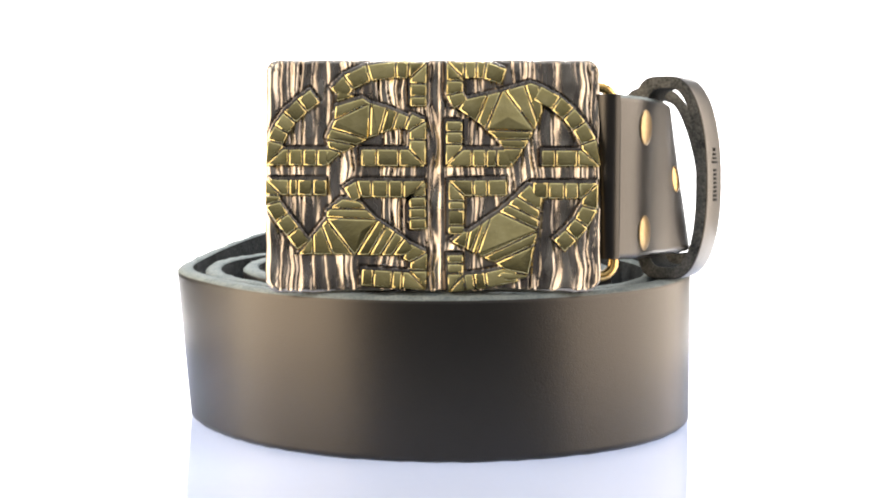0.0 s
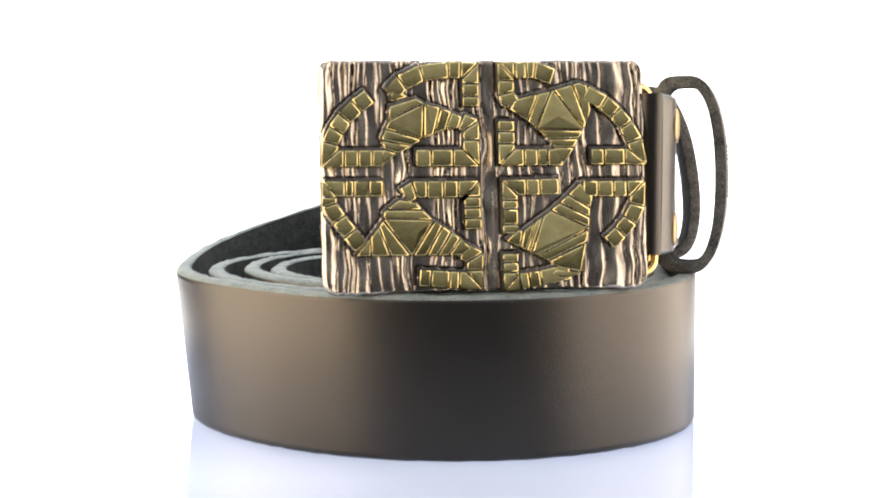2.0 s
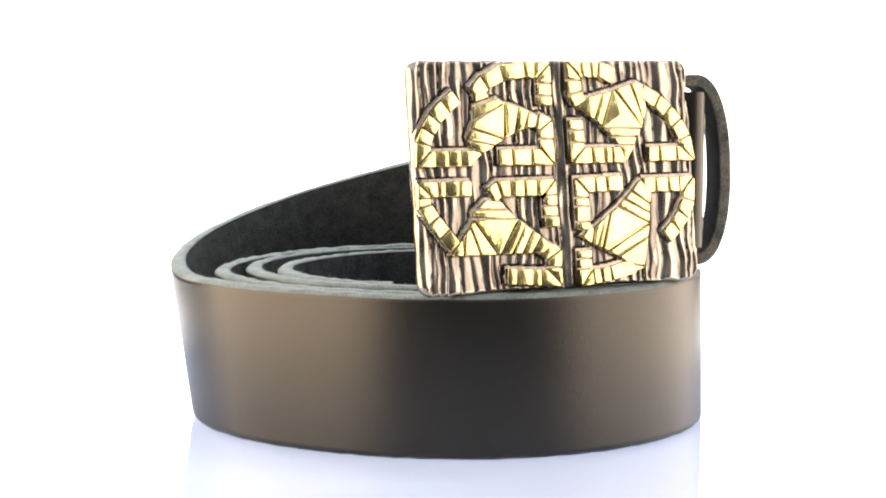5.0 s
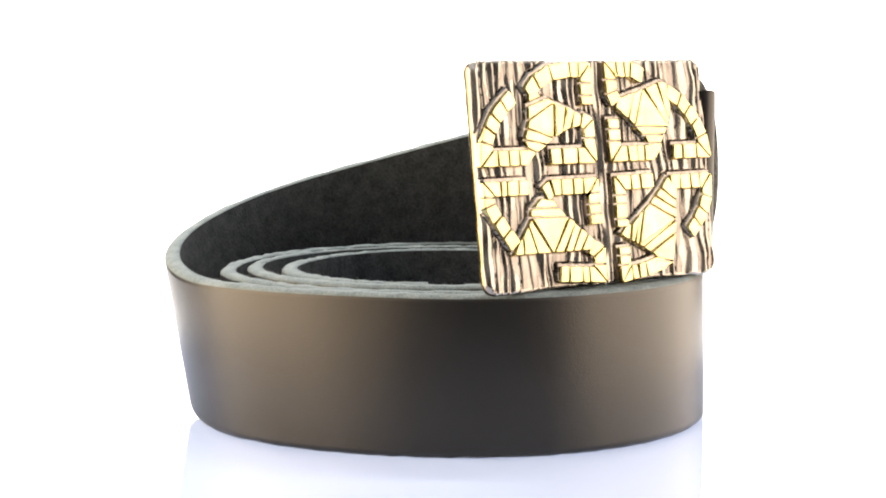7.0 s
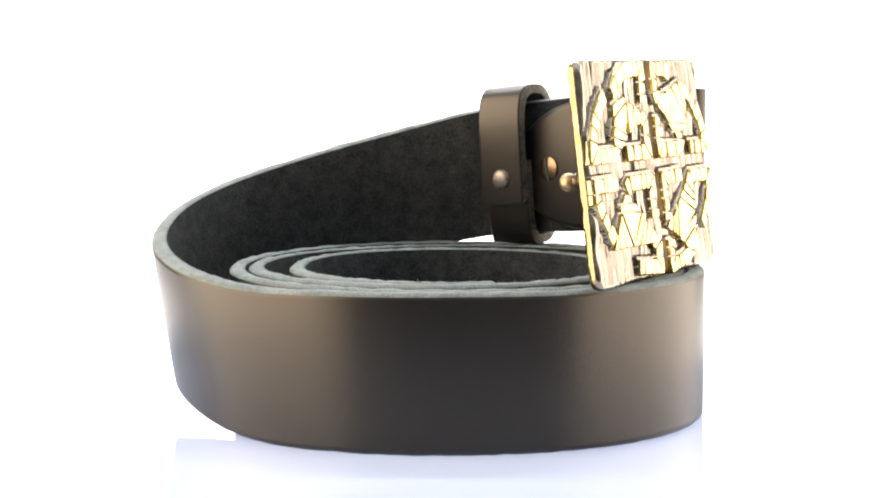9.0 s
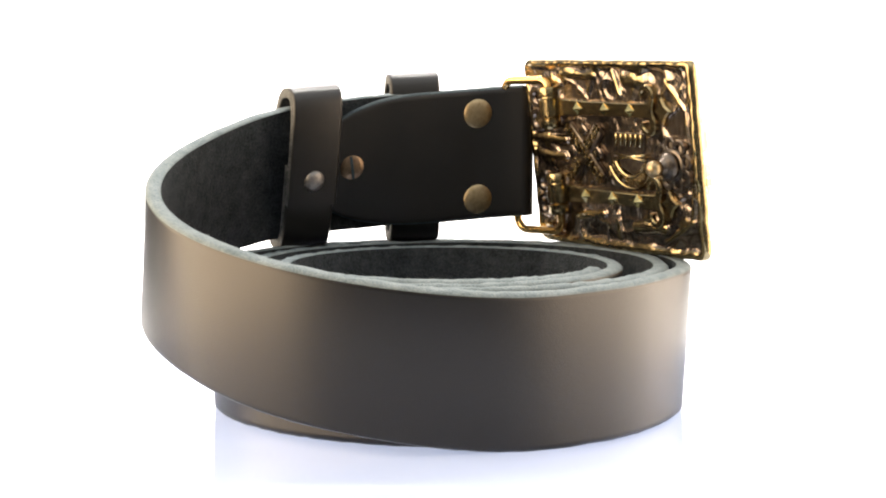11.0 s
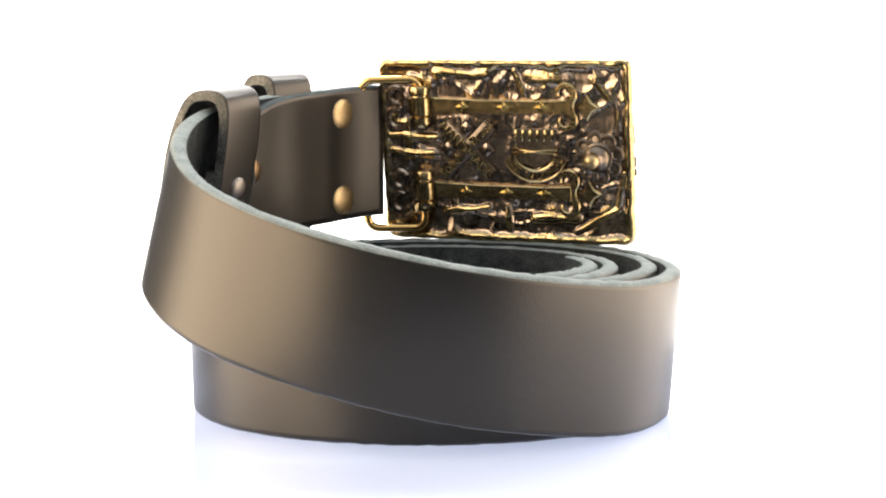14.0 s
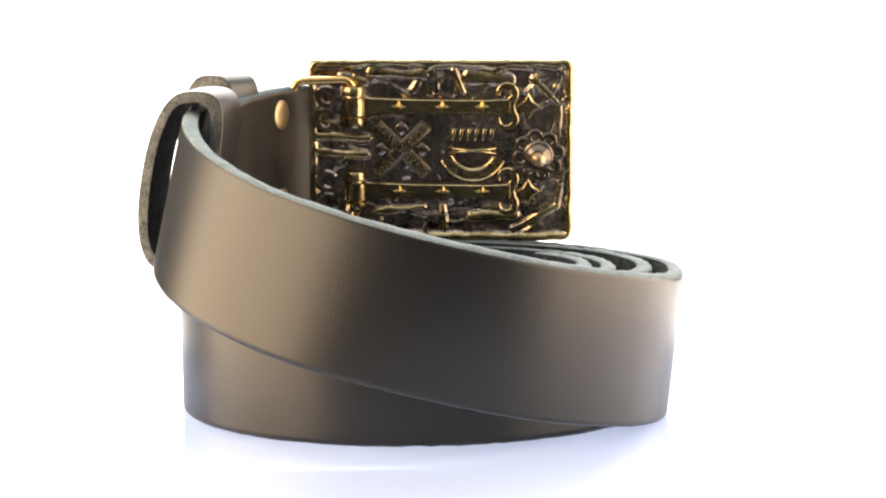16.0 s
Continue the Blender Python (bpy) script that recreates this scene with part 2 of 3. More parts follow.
# the turned-back end: fold round the wire loop and the riveted flap on the inside
bm = bmesh.new()
p, up, inward, along = strap_frame(FOLD)
r = (THICK + TAB) / 2 * MM
rings = [[p + inward * r + up * w * u - along * (math.sin(q) * rr * 0.9) - inward * math.cos(q) * rr for q in (math.pi * n / 10 for n in range(11)) for rr in (r,)] +
         [p + inward * r + up * w * u - along * (math.sin(q) * rr * 0.9) - inward * math.cos(q) * rr for q in (math.pi * n / 10 for n in range(10, -1, -1)) for rr in (r * 0.35,)]
         for u in (0.004, 0.03, 0.97, 0.996)]
loft(bm, rings)
part("fold", bm, LEATHER, belt, "fold of black leather round the wire loop")
bm = bmesh.new()
rings = []
for k in range(0, 57):
    a = FOLD + k
    p, up, inward, along = strap_frame(a)
    s = max(0, (a - 58) / 35)
    half = 0.497 * max(1 - s**2.6, 0.02)**0.5
    v0, v1 = THICK + 0.08, THICK + TAB + 0.35 * math.exp(-((a - 66) / 7)**2)
    rings.append([p + up * w * (0.5 + half * u) + inward * v * MM for u, v in
                  ((-1, v0), (-1, v1 - 0.7), (-0.965, v1 - 0.08), (-0.9, v1), (0, v1 + 0.05), (0.9, v1), (0.965, v1 - 0.08), (1, v1 - 0.7), (1, v0))])
loft(bm, rings, index=(1, 1, 0, 0, 0, 0, 1, 1, 1))
flap = part("flap", bm, [LEATHER, DARK_EDGE], belt, "turned-back black leather end with a rounded tip", sharp=60)


def keeper(a, inner, outer, rise, label, lap):
    """A leather loop round the strap at a degrees; inner, outer, rise: its reach beyond the strap (mm)."""
    p, up, inward, along = strap_frame(a)
    half, thick = 7.0 * MM, 2.9
    mid, deep, tall = (inner - outer) / 2, (inner + outer) / 2, WIDTH / 2 + rise
    bm = bmesh.new()

    def bent(q):
        c, n = math.cos(q), math.sin(q)
        k = 5.0 if c > 0 else 2.3
        e = (abs(c)**k + abs(n)**k)**(-1 / k)
        return c * e, n * e

    def point(side, c, n, off):
        return p + along * side * half + inward * (mid + (deep + off) * c) * MM + up * (WIDTH / 2 + (tall + off) * n) * MM

    def section(q, off):
        c, n = bent(q)
        return [point(x, c, n, off + d) for x, d in ((-1, -0.3), (-0.97, -0.06), (-0.9, 0), (0.9, 0), (0.97, -0.06), (1, -0.3), (1, 0.1 - thick), (0.96, -thick), (-0.96, -thick), (-1, 0.1 - thick))]
    if lap:
        loop = []
        for k in range(73):
            q = -19 + k * 388 / 72
            loop.append(section(radians(q), 2.5 * (1 - min(max((q - 55) / 90, 0), 1)**2 * (3 - 2 * min(max((q - 55) / 90, 0), 1)))))
        loft(bm, loop, index=(0, 0, 0, 0, 0, 1, 1, 2, 1, 1))
    else:
        loop = [section(2 * math.pi * k / 64, 0) for k in range(64)]
        loft(bm, loop + [loop[0]], caps=False, index=(0, 0, 0, 0, 0, 1, 1, 2, 1, 1))
        bmesh.ops.remove_doubles(bm, verts=bm.verts, dist=1e-6)
    ob = part("keeper", bm, [LEATHER, KEEPER_EDGE, SUEDE], belt, label, sharp=50)
    if lap:
        bm = bmesh.new()
        z = (inner + 2.5) * MM
        face = Matrix.Translation(p + inward * z + up * WIDTH * 0.47 * MM) @ Matrix((along, up, inward)).transposed().to_4x4()
        turned(bm, face, [(0.0031, -0.0004), (0.0031, 0.0002), (0.0027, 0.0008), (0.0018, 0.00125), (0.0006, 0.0014)], 20)
        part("rivet", bm, STEEL, ob, "small domed steel rivet")
    return ob


first_keeper = keeper(63, THICK + 0.9, 13.2, 5.4, "wide black leather keeper loop nearest the buckle", False)
second_keeper = keeper(93.2, THICK + TAB + 3.0, 7.6, 3.2, "black leather keeper loop closed with a steel rivet", True)
# pressed mark on the outer side of the first loop: plain bars
p, up, inward, along = strap_frame(63)
for u, h, b in [(0.36 + 0.027 * k, 2.8, 0.62) for k in range(8)] + [(0.60, 5.0, 0.5), (0.625, 3.6, 0.5), (0.65, 2.2, 0.5), (0.68, 1.0, 0.8)]:
    bm = bmesh.new()
    m = Matrix.Translation(p - inward * 13.15 * MM + up * WIDTH * u * MM) @ Matrix((along, up, inward)).transposed().to_4x4()
    bmesh.ops.create_cube(bm, size=1, matrix=m @ Matrix.Diagonal((h * MM, b * MM, 0.3 * MM, 1)))
    part("pressed_mark", bm, SUEDE, first_keeper)


def stud(a, u, side, radius, mat, label, slot=False):
    """A domed rivet head on the outer (-1) or inner (+1) side of the strap."""
    p, up, inward, along = strap_frame(a)
    v = (THICK + TAB) * MM if side > 0 else 0.0
    z = inward * side
    m = Matrix.Translation(p + inward * v + up * w * u) @ Matrix((along * side, up, z)).transposed().to_4x4()
    bm = bmesh.new()
    k = radius / 0.0045
    turned(bm, m, [(radius, -0.0004), (radius, 0.0003), (radius * 0.9, 0.0006 * k), (radius * 0.62, 0.0009 * k), (radius * 0.3, 0.00105 * k), (0.0002, 0.0011 * k)], 28)
    ob = part("rivet", bm, mat, belt, label)
    if slot:
        # no groove is cut: a dark bar paints the slot's shade on the head
        bm = bmesh.new()
        bmesh.ops.create_cube(bm, size=1, matrix=m @ pose(0, 0, 0.00095 * k, 0, 0, 82) @ Matrix.Diagonal((radius * 1.9, 0.0008, 0.0006, 1)))
        part("slot", bm, DARK_EDGE, ob, "dark bar coloured as the shaded screw slot", smooth=False)


for u in (0.16, 0.81):
    stud(48.1, u, 1, 0.0044, ANTIQUE, "domed antique brass rivet")
    stud(46.6, u, -1, 0.0044, ANTIQUE, "domed antique brass rivet")
stud(80.6, 0.49, 1, 0.0036, COPPER, "slotted copper-toned screw", True)
stud(80.6, 0.49, -1, 0.0036, GILT, "domed antique brass rivet")

# ---- buckle ----
BUCKLE = pose(0.0010, -0.0630, 0.0674, 82.8)
HX, HY, LIFT = 40.1, 28.0, 0.6
rng = random.Random(5)
FIGURES = {
    "upper_left": dict(
        limbs=[(4.1, [(-28.4, 19.7), (-31.6, 17.3), (-34.6, 14.5), (-36.6, 11.6), (-38.1, 8.6), (-38.3, 5.0), (-25.3, 4.9)], [1, 1, 1, 1, 1, 4]),
               (4.2, [(-23.4, 19.9), (-20.5, 22.9), (-15.7, 25.2), (-9.2, 26.0), (-3.8, 25.7), (-3.8, 17.1)], [1, 1, 1, 2, 3]),
               (4.2, [(-6.3, 13.6), (-3.9, 12.5), (-4.0, 4.8), (-17.6, 4.9)], [1, 2, 3])],
        body=[(-27.7, 3.1), (-25.3, 7.2), (-25.9, 9.5), (-24.1, 13.5), (-23.8, 17.3), (-17.1, 19.3), (-15.3, 18.1), (-11.0, 16.9), (-6.0, 14.8), (-6.9, 12.0), (-11.1, 11.2), (-15.4, 9.5), (-22.6, 5.5), (-25.3, 3.1)],
        cuts=[((-25.9, 9.2), (-18.5, 7.7)), ((-24.7, 11.8), (-15.8, 9.2)), ((-24.1, 13.8), (-15.7, 17.8)), ((-15.3, 18.1), (-15.6, 9.5)), ((-11.3, 16.9), (-13.1, 10.5)), ((-8.7, 15.8), (-10.1, 11.5)), ((-25.5, 7.2), (-21.9, 5.9))],
        extra=[[(-23.2, 21.4), (-18.9, 19.6), (-23.6, 18.1)]]),
    "lower_left": dict(
        limbs=[(3.9, [(-25.6, -2.3), (-38.6, -2.2), (-38.7, -6.1), (-36.4, -9.5), (-33.8, -12.8), (-31.2, -16.2)], [4, 2, 1, 1, 1]),
               (4.2, [(-20.6, -4.2), (-18.1, -2.6), (-4.1, -2.7), (-3.9, -12.4)], [1, 4, 4]),
               (4.2, [(-6.7, -17.5), (-3.7, -19.0), (-3.9, -24.7), (-17.5, -23.7)], [1, 2, 4])],
        body=[(-32.6, -18.3), (-29.1, -13.9), (-26.1, -10.2), (-25.7, -7.9), (-22.0, -4.9), (-17.6, -5.6), (-16.0, -7.6), (-13.6, -10.0), (-11.3, -11.4), (-6.6, -14.8), (-4.6, -16.9), (-6.7, -18.6)],
        cuts=[((-23.8, -7.3), (-16.0, -7.5)), ((-25.9, -9.5), (-13.7, -9.9)), ((-25.7, -9.9), (-19.2, -18.5)), ((-27.1, -11.0), (-24.2, -18.4)), ((-29.1, -12.9), (-28.9, -18.4)), ((-13.6, -10.3), (-18.8, -18.5)), ((-11.6, -11.4), (-15.5, -18.5)), ((-9.3, -12.8), (-12.8, -18.5)), ((-7.3, -14.5), (-10.1, -18.6))]),
    "upper_right": dict(
        limbs=[(4.2, [(16.8, 24.2), (12.2, 25.9), (5.0, 25.9), (4.9, 20.2), (6.4, 17.4)], [1, 3, 2, 1]),
               (4.0, [(24.6, 20.4), (29.2, 17.9), (32.2, 15.4), (34.7, 12.4), (37.0, 8.6), (37.6, 4.7), (25.6, 4.7)], [1, 1, 1, 1, 1, 3]),
               (4.2, [(4.8, 13.7), (4.7, 4.8), (18.8, 4.7)], [3, 4])],
        body=[(5.7, 16.4), (7.3, 18.9), (16.2, 20.9), (23.1, 22.9), (25.2, 22.2), (26.1, 16.1), (24.4, 12.0), (21.6, 7.0), (18.8, 2.8), (16.1, 5.7), (16.5, 7.1), (14.7, 9.4), (10.7, 13.0)],
        cuts=[((12.8, 20.2), (10.0, 13.0)), ((16.2, 20.9), (12.3, 11.7)), ((13.0, 11.4), (23.9, 11.1)), ((14.7, 9.1), (22.7, 9.2)), ((16.1, 7.1), (21.6, 7.0)), ((17.2, 20.6), (23.9, 11.6)), ((21.7, 22.2), (24.8, 13.1))]),
    "lower_right": dict(
        limbs=[(4.0, [(17.5, -2.3), (5.3, -2.5), (5.2, -13.6)], [3, 4]),
               (4.0, [(23.5, -3.0), (37.3, -3.1), (37.2, -7.2), (35.2, -10.8), (32.7, -13.7), (29.8, -16.4)], [4, 1, 1, 1, 1]),
               (4.0, [(5.0, -18.3), (5.1, -25.3), (12.3, -24.5), (19.8, -22.9)], [3, 3, 1])],
        body=[(4.0, -15.3), (7.0, -12.6), (8.3, -12.9), (15.2, -8.2), (19.4, -4.6), (22.8, -1.4), (26.0, -4.9), (25.2, -8.3), (24.8, -12.4), (24.0, -16.5), (22.6, -23.2), (17.1, -22.2), (14.4, -20.4), (10.3, -18.4)],
        cuts=[((19.6, -4.3), (25.5, -7.9)), ((17.3, -6.2), (25.2, -10.1)), ((15.2, -8.0), (24.8, -12.4)), ((24.8, -12.8), (12.4, -18.6)), ((24.0, -16.0), (14.4, -20.3)), ((13.2, -9.9), (10.3, -17.9)), ((8.3, -12.9), (7.6, -16.7)), ((11.1, -11.3), (9.0, -17.4))],
        extra=[[(16.2, -22.2), (22.9, -23.4), (17.9, -25.0), (14.8, -23.6)]]),
}



def limb_pieces(width, pts, counts):
    """Quads of a mitred band along a line of points, with so many pieces in each stretch."""
    pts = [Vector(p) for p in pts]
    n = len(pts)
    rails = []
    for i, p in enumerate(pts):
        u = (p - pts[i - 1]).normalized() if i else (pts[1] - p).normalized()
        v = (pts[i + 1] - p).normalized() if i < n - 1 else u
        nu, nv = Vector((-u.y, u.x)), Vector((-v.y, v.x))
        m = nu + nv
        m = m * (width / 2) / max(m.length_squared / 2, 0.4)
        rails.append((p + m, p - m))
    out = []
    for i, c in enumerate(counts):
        (a, b), (d, e) = rails[i], rails[i + 1]
        cuts = [0.0]
        for k in range(1, c):
            cuts.append(min(max(k / c + rng.uniform(-0.06, 0.06), 0.1), 0.9))
        cuts.append(1.0)
        across = (pts[i + 1] - pts[i]).normalized()
        across = Vector((-across.y, across.x)) * width / 2

        def rung(f):
            if f <= 0:
                return a, b
            if f >= 1:
                return d, e
            mid = pts[i].lerp(pts[i + 1], f)
            return mid + across, mid - across
        for s, q in zip(cuts, cuts[1:]):
            (p1, p2), (p3, p4) = rung(s), rung(q)
            out.append([tuple(p1), tuple(p3), tuple(p4), tuple(p2)])
    return out


PIECES = []
for name, fig in FIGURES.items():
    pieces = [fig["body"]]
    for a, b in fig["cuts"]:
        mid = ((a[0] + b[0]) / 2, (a[1] + b[1]) / 2)
        for k, poly in enumerate(pieces):
            if inside(mid, poly):
                pieces[k:k + 1] = [pip(poly, a, b, 1), pip(poly, a, b, -1)]
                break
    for width, pts, counts in fig["limbs"]:
        pieces += limb_pieces(width, pts, counts)
    for poly in pieces + fig.get("extra", []):
        poly = tidy(poly)
        if len(poly) >= 3 and area_of(poly) >= 0.8:
            PIECES.append(poly)

strips = []
x = -HX - 2
while x < HX + 2:
    wide = rng.choice((1.5, 2.0, 2.6, 3.4, 4.4)) * rng.uniform(0.85, 1.2)
    strips.append((x, x + wide, rng.uniform(0.5, 1.0)))
    x += wide
NX, NY = 300, 210
GX, GY = np.meshgrid(np.linspace(-HX, HX, NX + 1), np.linspace(-HY, HY, NY + 1))


def away(a, b):
    """Distance of the plate's grid from the line a-b."""
    (x1, y1), (x2, y2) = a, b
    ux, uy = x2 - x1, y2 - y1
    s = np.clip(((GX - x1) * ux + (GY - y1) * uy) / max(ux * ux + uy * uy, 1e-9), 0, 1)
    return np.hypot(GX - x1 - s * ux, GY - y1 - s * uy)


# how far each point of the plate lies outside the raised figures (negative: under them)
FIELD = np.full(GX.shape, 99.0)
for poly in PIECES:
    gap = np.full(GX.shape, 99.0)
    within = np.zeros(GX.shape, bool)
    for a, b in zip(poly, poly[1:] + poly[:1]):
        gap = np.minimum(gap, away(a, b))
        if a[1] != b[1]:
            within ^= ((a[1] > GY) != (b[1] > GY)) & (GX < (b[0] - a[0]) * (GY - a[1]) / (b[1] - a[1]) + a[0])
    FIELD = np.minimum(FIELD, np.where(within, -gap, gap))


def front_height(x, y, off):
    """Bark-like upright flutes, sunk in a moat round the raised figures."""
    q = x + 1.3 * noise.noise((x * 0.10, y * 0.07, 2.0)) + 0.4 * noise.noise((x * 0.3, y * 0.2, 7.0))
    ridge = 0.3
    for a, b, amp in strips:
        if a <= q < b:
            s = (q - a) / (b - a)
            ridge = math.sin(math.pi * s)**0.7 * amp * min(1, (b - a) / 2.4) * (0.75 + 0.6 * noise.noise((a, y * 0.13, 4.0)))
            ridge += 0.16 * math.sin(s * 9 + a) * (noise.noise((a, y * 0.1, 8.0)) + 0.4)
            break
    h = -0.35 + 1.25 * ridge + 0.3 * noise.noise((x * 0.05, y * 0.12, 14.0))
    if abs(x - 0.4) < 1.5:
        h -= 0.9 * (1 - (abs(x - 0.4) / 1.5)**2) * 0.6
    if off < 0.5:
        near = min(max((0.5 - off) / 0.3, 0), 1)
        h = h * (1 - near) - 0.45 * near
    if off < 0.12:
        h = 0.9
    return h, ridge


# folds of the casting on the back, x to the right as seen from behind: ends, half width, height
FOLDS = [(-21, 24, -5, 23, 1.6, 0.9), (-6, 22, -8, 18.5, 1.2, 0.7), (4, 24.5, 7, 18, 1.1, 0.9), (9, 22.5, 20, 21.5, 2.4, 0.8),
         (-4, 25, -3, 17.5, 1.0, 0.5), (-38, 4.5, -22, 3.6, 1.5, 1.0), (-38, -0.5, -23, -1.4, 1.3, 0.9), (-20, -19, -6, -17.5, 1.3, 1.0),
         (0.5, -17, 0.8, -24, 1.1, 0.9), (9, -20.4, 22, -20, 1.9, 1.3), (22, -24, 35, -17, 1.2, 0.9), (35, -17, 37, -6, 1.0, 0.8),
         (28, 22, 35.5, 14, 1.3, 0.8), (35.5, 14, 36, 5, 0.9, 0.7), (-30, 22.5, -23, 21, 1.4, 0.7)]
CAST = np.zeros(GX.shape)
for x1, y1, x2, y2, r, h in FOLDS:
    d = away((-x1, y1), (-x2, y2)) + 0.3 * np.sin(GX * 0.5 + y1) * np.cos(GY * 0.45 + x1)
    CAST = np.maximum(CAST, h * np.sqrt(np.clip(1 - (d / r)**2, 0, 1)))


def back_height(x, y, fold):
    """Wrinkled casting, calmer in the middle, inside a raised uneven rim."""
    wx, wy = x + 2.5 * noise.noise((x * 0.09, y * 0.09, 5.0)), y + 2.5 * noise.noise((x * 0.09, y * 0.09, 15.0))
    crease = 1 - abs(noise.noise((wx * 0.085, wy * 0.11, 3.0))) * 3.2
    calm = 1 / (1 + math.exp((abs(y) - 15) * 0.6)) * (1 / (1 + math.exp((abs(x) - 23) * 0.6)))
    h = (0.6 * max(crease, -0.2)**2 if crease > 0 else 0) * (1 - 0.75 * calm)
    h += 0.35 * math.tanh(4 * noise.noise((x * 0.11, y * 0.14, 9.0))) * (1 - 0.6 * calm)
    h += 0.24 * noise.noise((x * 0.42, y * 0.38, 1.0)) + 0.09 * noise.noise((x * 1.5, y * 0.6, 6.0))
    h = max(h, fold + 0.3 * h)
    edge = min(HX - abs(x), HY - abs(y)) + 1.1 * noise.noise((x * 0.16, y * 0.16, 11.0))
    rim = 1 / (1 + math.exp((edge - 2.4) * 3.0))
    return (h - 0.35) * (1 - rim) + rim * (0.95 + 0.3 * noise.noise((x * 0.3, y * 0.3, 21.0)))


bm = bmesh.new()
skins = []
for side in (1, -1):
    grid, paler = [], []
    for j in range(NY + 1):
        row, pale_row = [], []
        for i in range(NX + 1):
            x, y = float(GX[j, i]), float(GY[j, i])
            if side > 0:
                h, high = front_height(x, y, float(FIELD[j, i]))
                # front: paler on the ridges, darker in the furrows and close round the figures
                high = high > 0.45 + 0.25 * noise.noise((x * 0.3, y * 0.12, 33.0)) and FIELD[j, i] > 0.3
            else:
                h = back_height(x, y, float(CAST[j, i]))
                # back: rubbed heights show aged brass, low parts keep the patina
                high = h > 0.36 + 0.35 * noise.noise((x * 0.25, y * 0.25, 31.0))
            rad = 3.4
            dx, dy = abs(x) - (HX - rad), abs(y) - (HY - rad)
            if dx > 0 and dy > 0:
                k = max(dx, dy) / math.hypot(dx, dy)
                x, y = math.copysign(HX - rad + dx * k, x), math.copysign(HY - rad + dy * k, y)
            edge = rad - max(dx, dy) if dx > 0 and dy > 0 else min(HX - abs(x), HY - abs(y))
            soft = min(edge / 1.3, 1)
            soft = math.sqrt(max(1 - (1 - soft)**2, 0))
            z = (h + (0.75 if side > 0 else 0.8)) * soft
            border = 1 + 0.006 * noise.noise((x * 0.2, y * 0.2, 20.0))
            row.append(bm.verts.new(Vector((x * border - 0.3, y * border + LIFT, side * (0.25 + z))) * 0.001))
            pale_row.append(high or edge < 0.9)
        grid.append(row)
        paler.append(pale_row)
    for j in range(NY):
        for i in range(NX):
            f = bm.faces.new((grid[j][i], grid[j][i + 1], grid[j + 1][i + 1], grid[j + 1][i]))
            f.material_index = (0 if paler[j][i] else 1) if side > 0 else (3 if paler[j][i] else 2)
    skins.append(grid)


def rim_loop(g):
    return g[0][:-1] + [r[-1] for r in g[:-1]] + g[-1][:0:-1] + [r[0] for r in g[:0:-1]]


fr, bk = rim_loop(skins[0]), rim_loop(skins[1])
for k in range(len(fr)):
    bm.faces.new((fr[k], fr[(k + 1) % len(fr)], bk[(k + 1) % len(bk)], bk[k])).material_index = 3
buckle = part("buckle", bm, [PEWTER, DARK_NICKEL, PATINA, OLD_BRASS], belt, "rectangular cast buckle plate, darkened metal with bark-like flutes", sharp=75)
buckle.matrix_basis = BUCKLE

for poly in PIECES:
    high = 2.7 + rng.uniform(-0.12, 0.12)
    part("inlay", pebble(poly, 0.7, high, 0.19, 0.28, 0.03 * math.sqrt(area_of(poly)) + 0.06, 0.075, rng), BRASS, buckle, sharp=50)

# ---- back of the buckle: x to the right as seen from behind ----
BACK = pose(0, 0, 0, 0, 180, 0)


def on_back(name, bm, mat, label="", smooth=True, sharp=40):
    ob = part(name, bm, mat, buckle, label, smooth, sharp)
    ob.matrix_basis = BACK
    return ob


def prism(bm, poly, low, high, edge=0.25):
    poly = tidy(poly)
    rings = [[Vector((p.x, p.y, z)) * 0.001 for p in inset(poly, d)] for d, z in ((0, low), (0, high - edge), (edge, high))]
    loft(bm, rings)


def arc(cx, cy, r, a0, a1, z, steps=14):
    return [Vector((cx + r * math.cos(radians(a0 + (a1 - a0) * k / steps)), cy + r * math.sin(radians(a0 + (a1 - a0) * k / steps)), z)) * 0.001 for k in range(steps + 1)]


def band(bm, pts, widths, low, high, edge=0.35):
    """A flat bevelled ribbon along a line of points (mm), with its half width at each."""
    rings = []
    for k, p in enumerate(pts):
        p, a, b = Vector(p[:2]), Vector(pts[max(k - 1, 0)][:2]), Vector(pts[min(k + 1, len(pts) - 1)][:2])
        u = (b - a).normalized()
        n = Vector((-u.y, u.x))
        half = widths[k]
        e = min(edge, half * 0.7)
        rings.append([Vector((*(p + n * o), z)) * 0.001 for o, z in ((half, low), (half, high - e), (half - e, high), (e - half, high), (-half, high - e), (-half, low))])
    loft(bm, rings)


def curl(cx, cy, r, a0, a1, steps=16):
    return [(cx + r * math.cos(radians(a0 + (a1 - a0) * k / steps)), cy + r * math.sin(radians(a0 + (a1 - a0) * k / steps))) for k in range(steps + 1)]


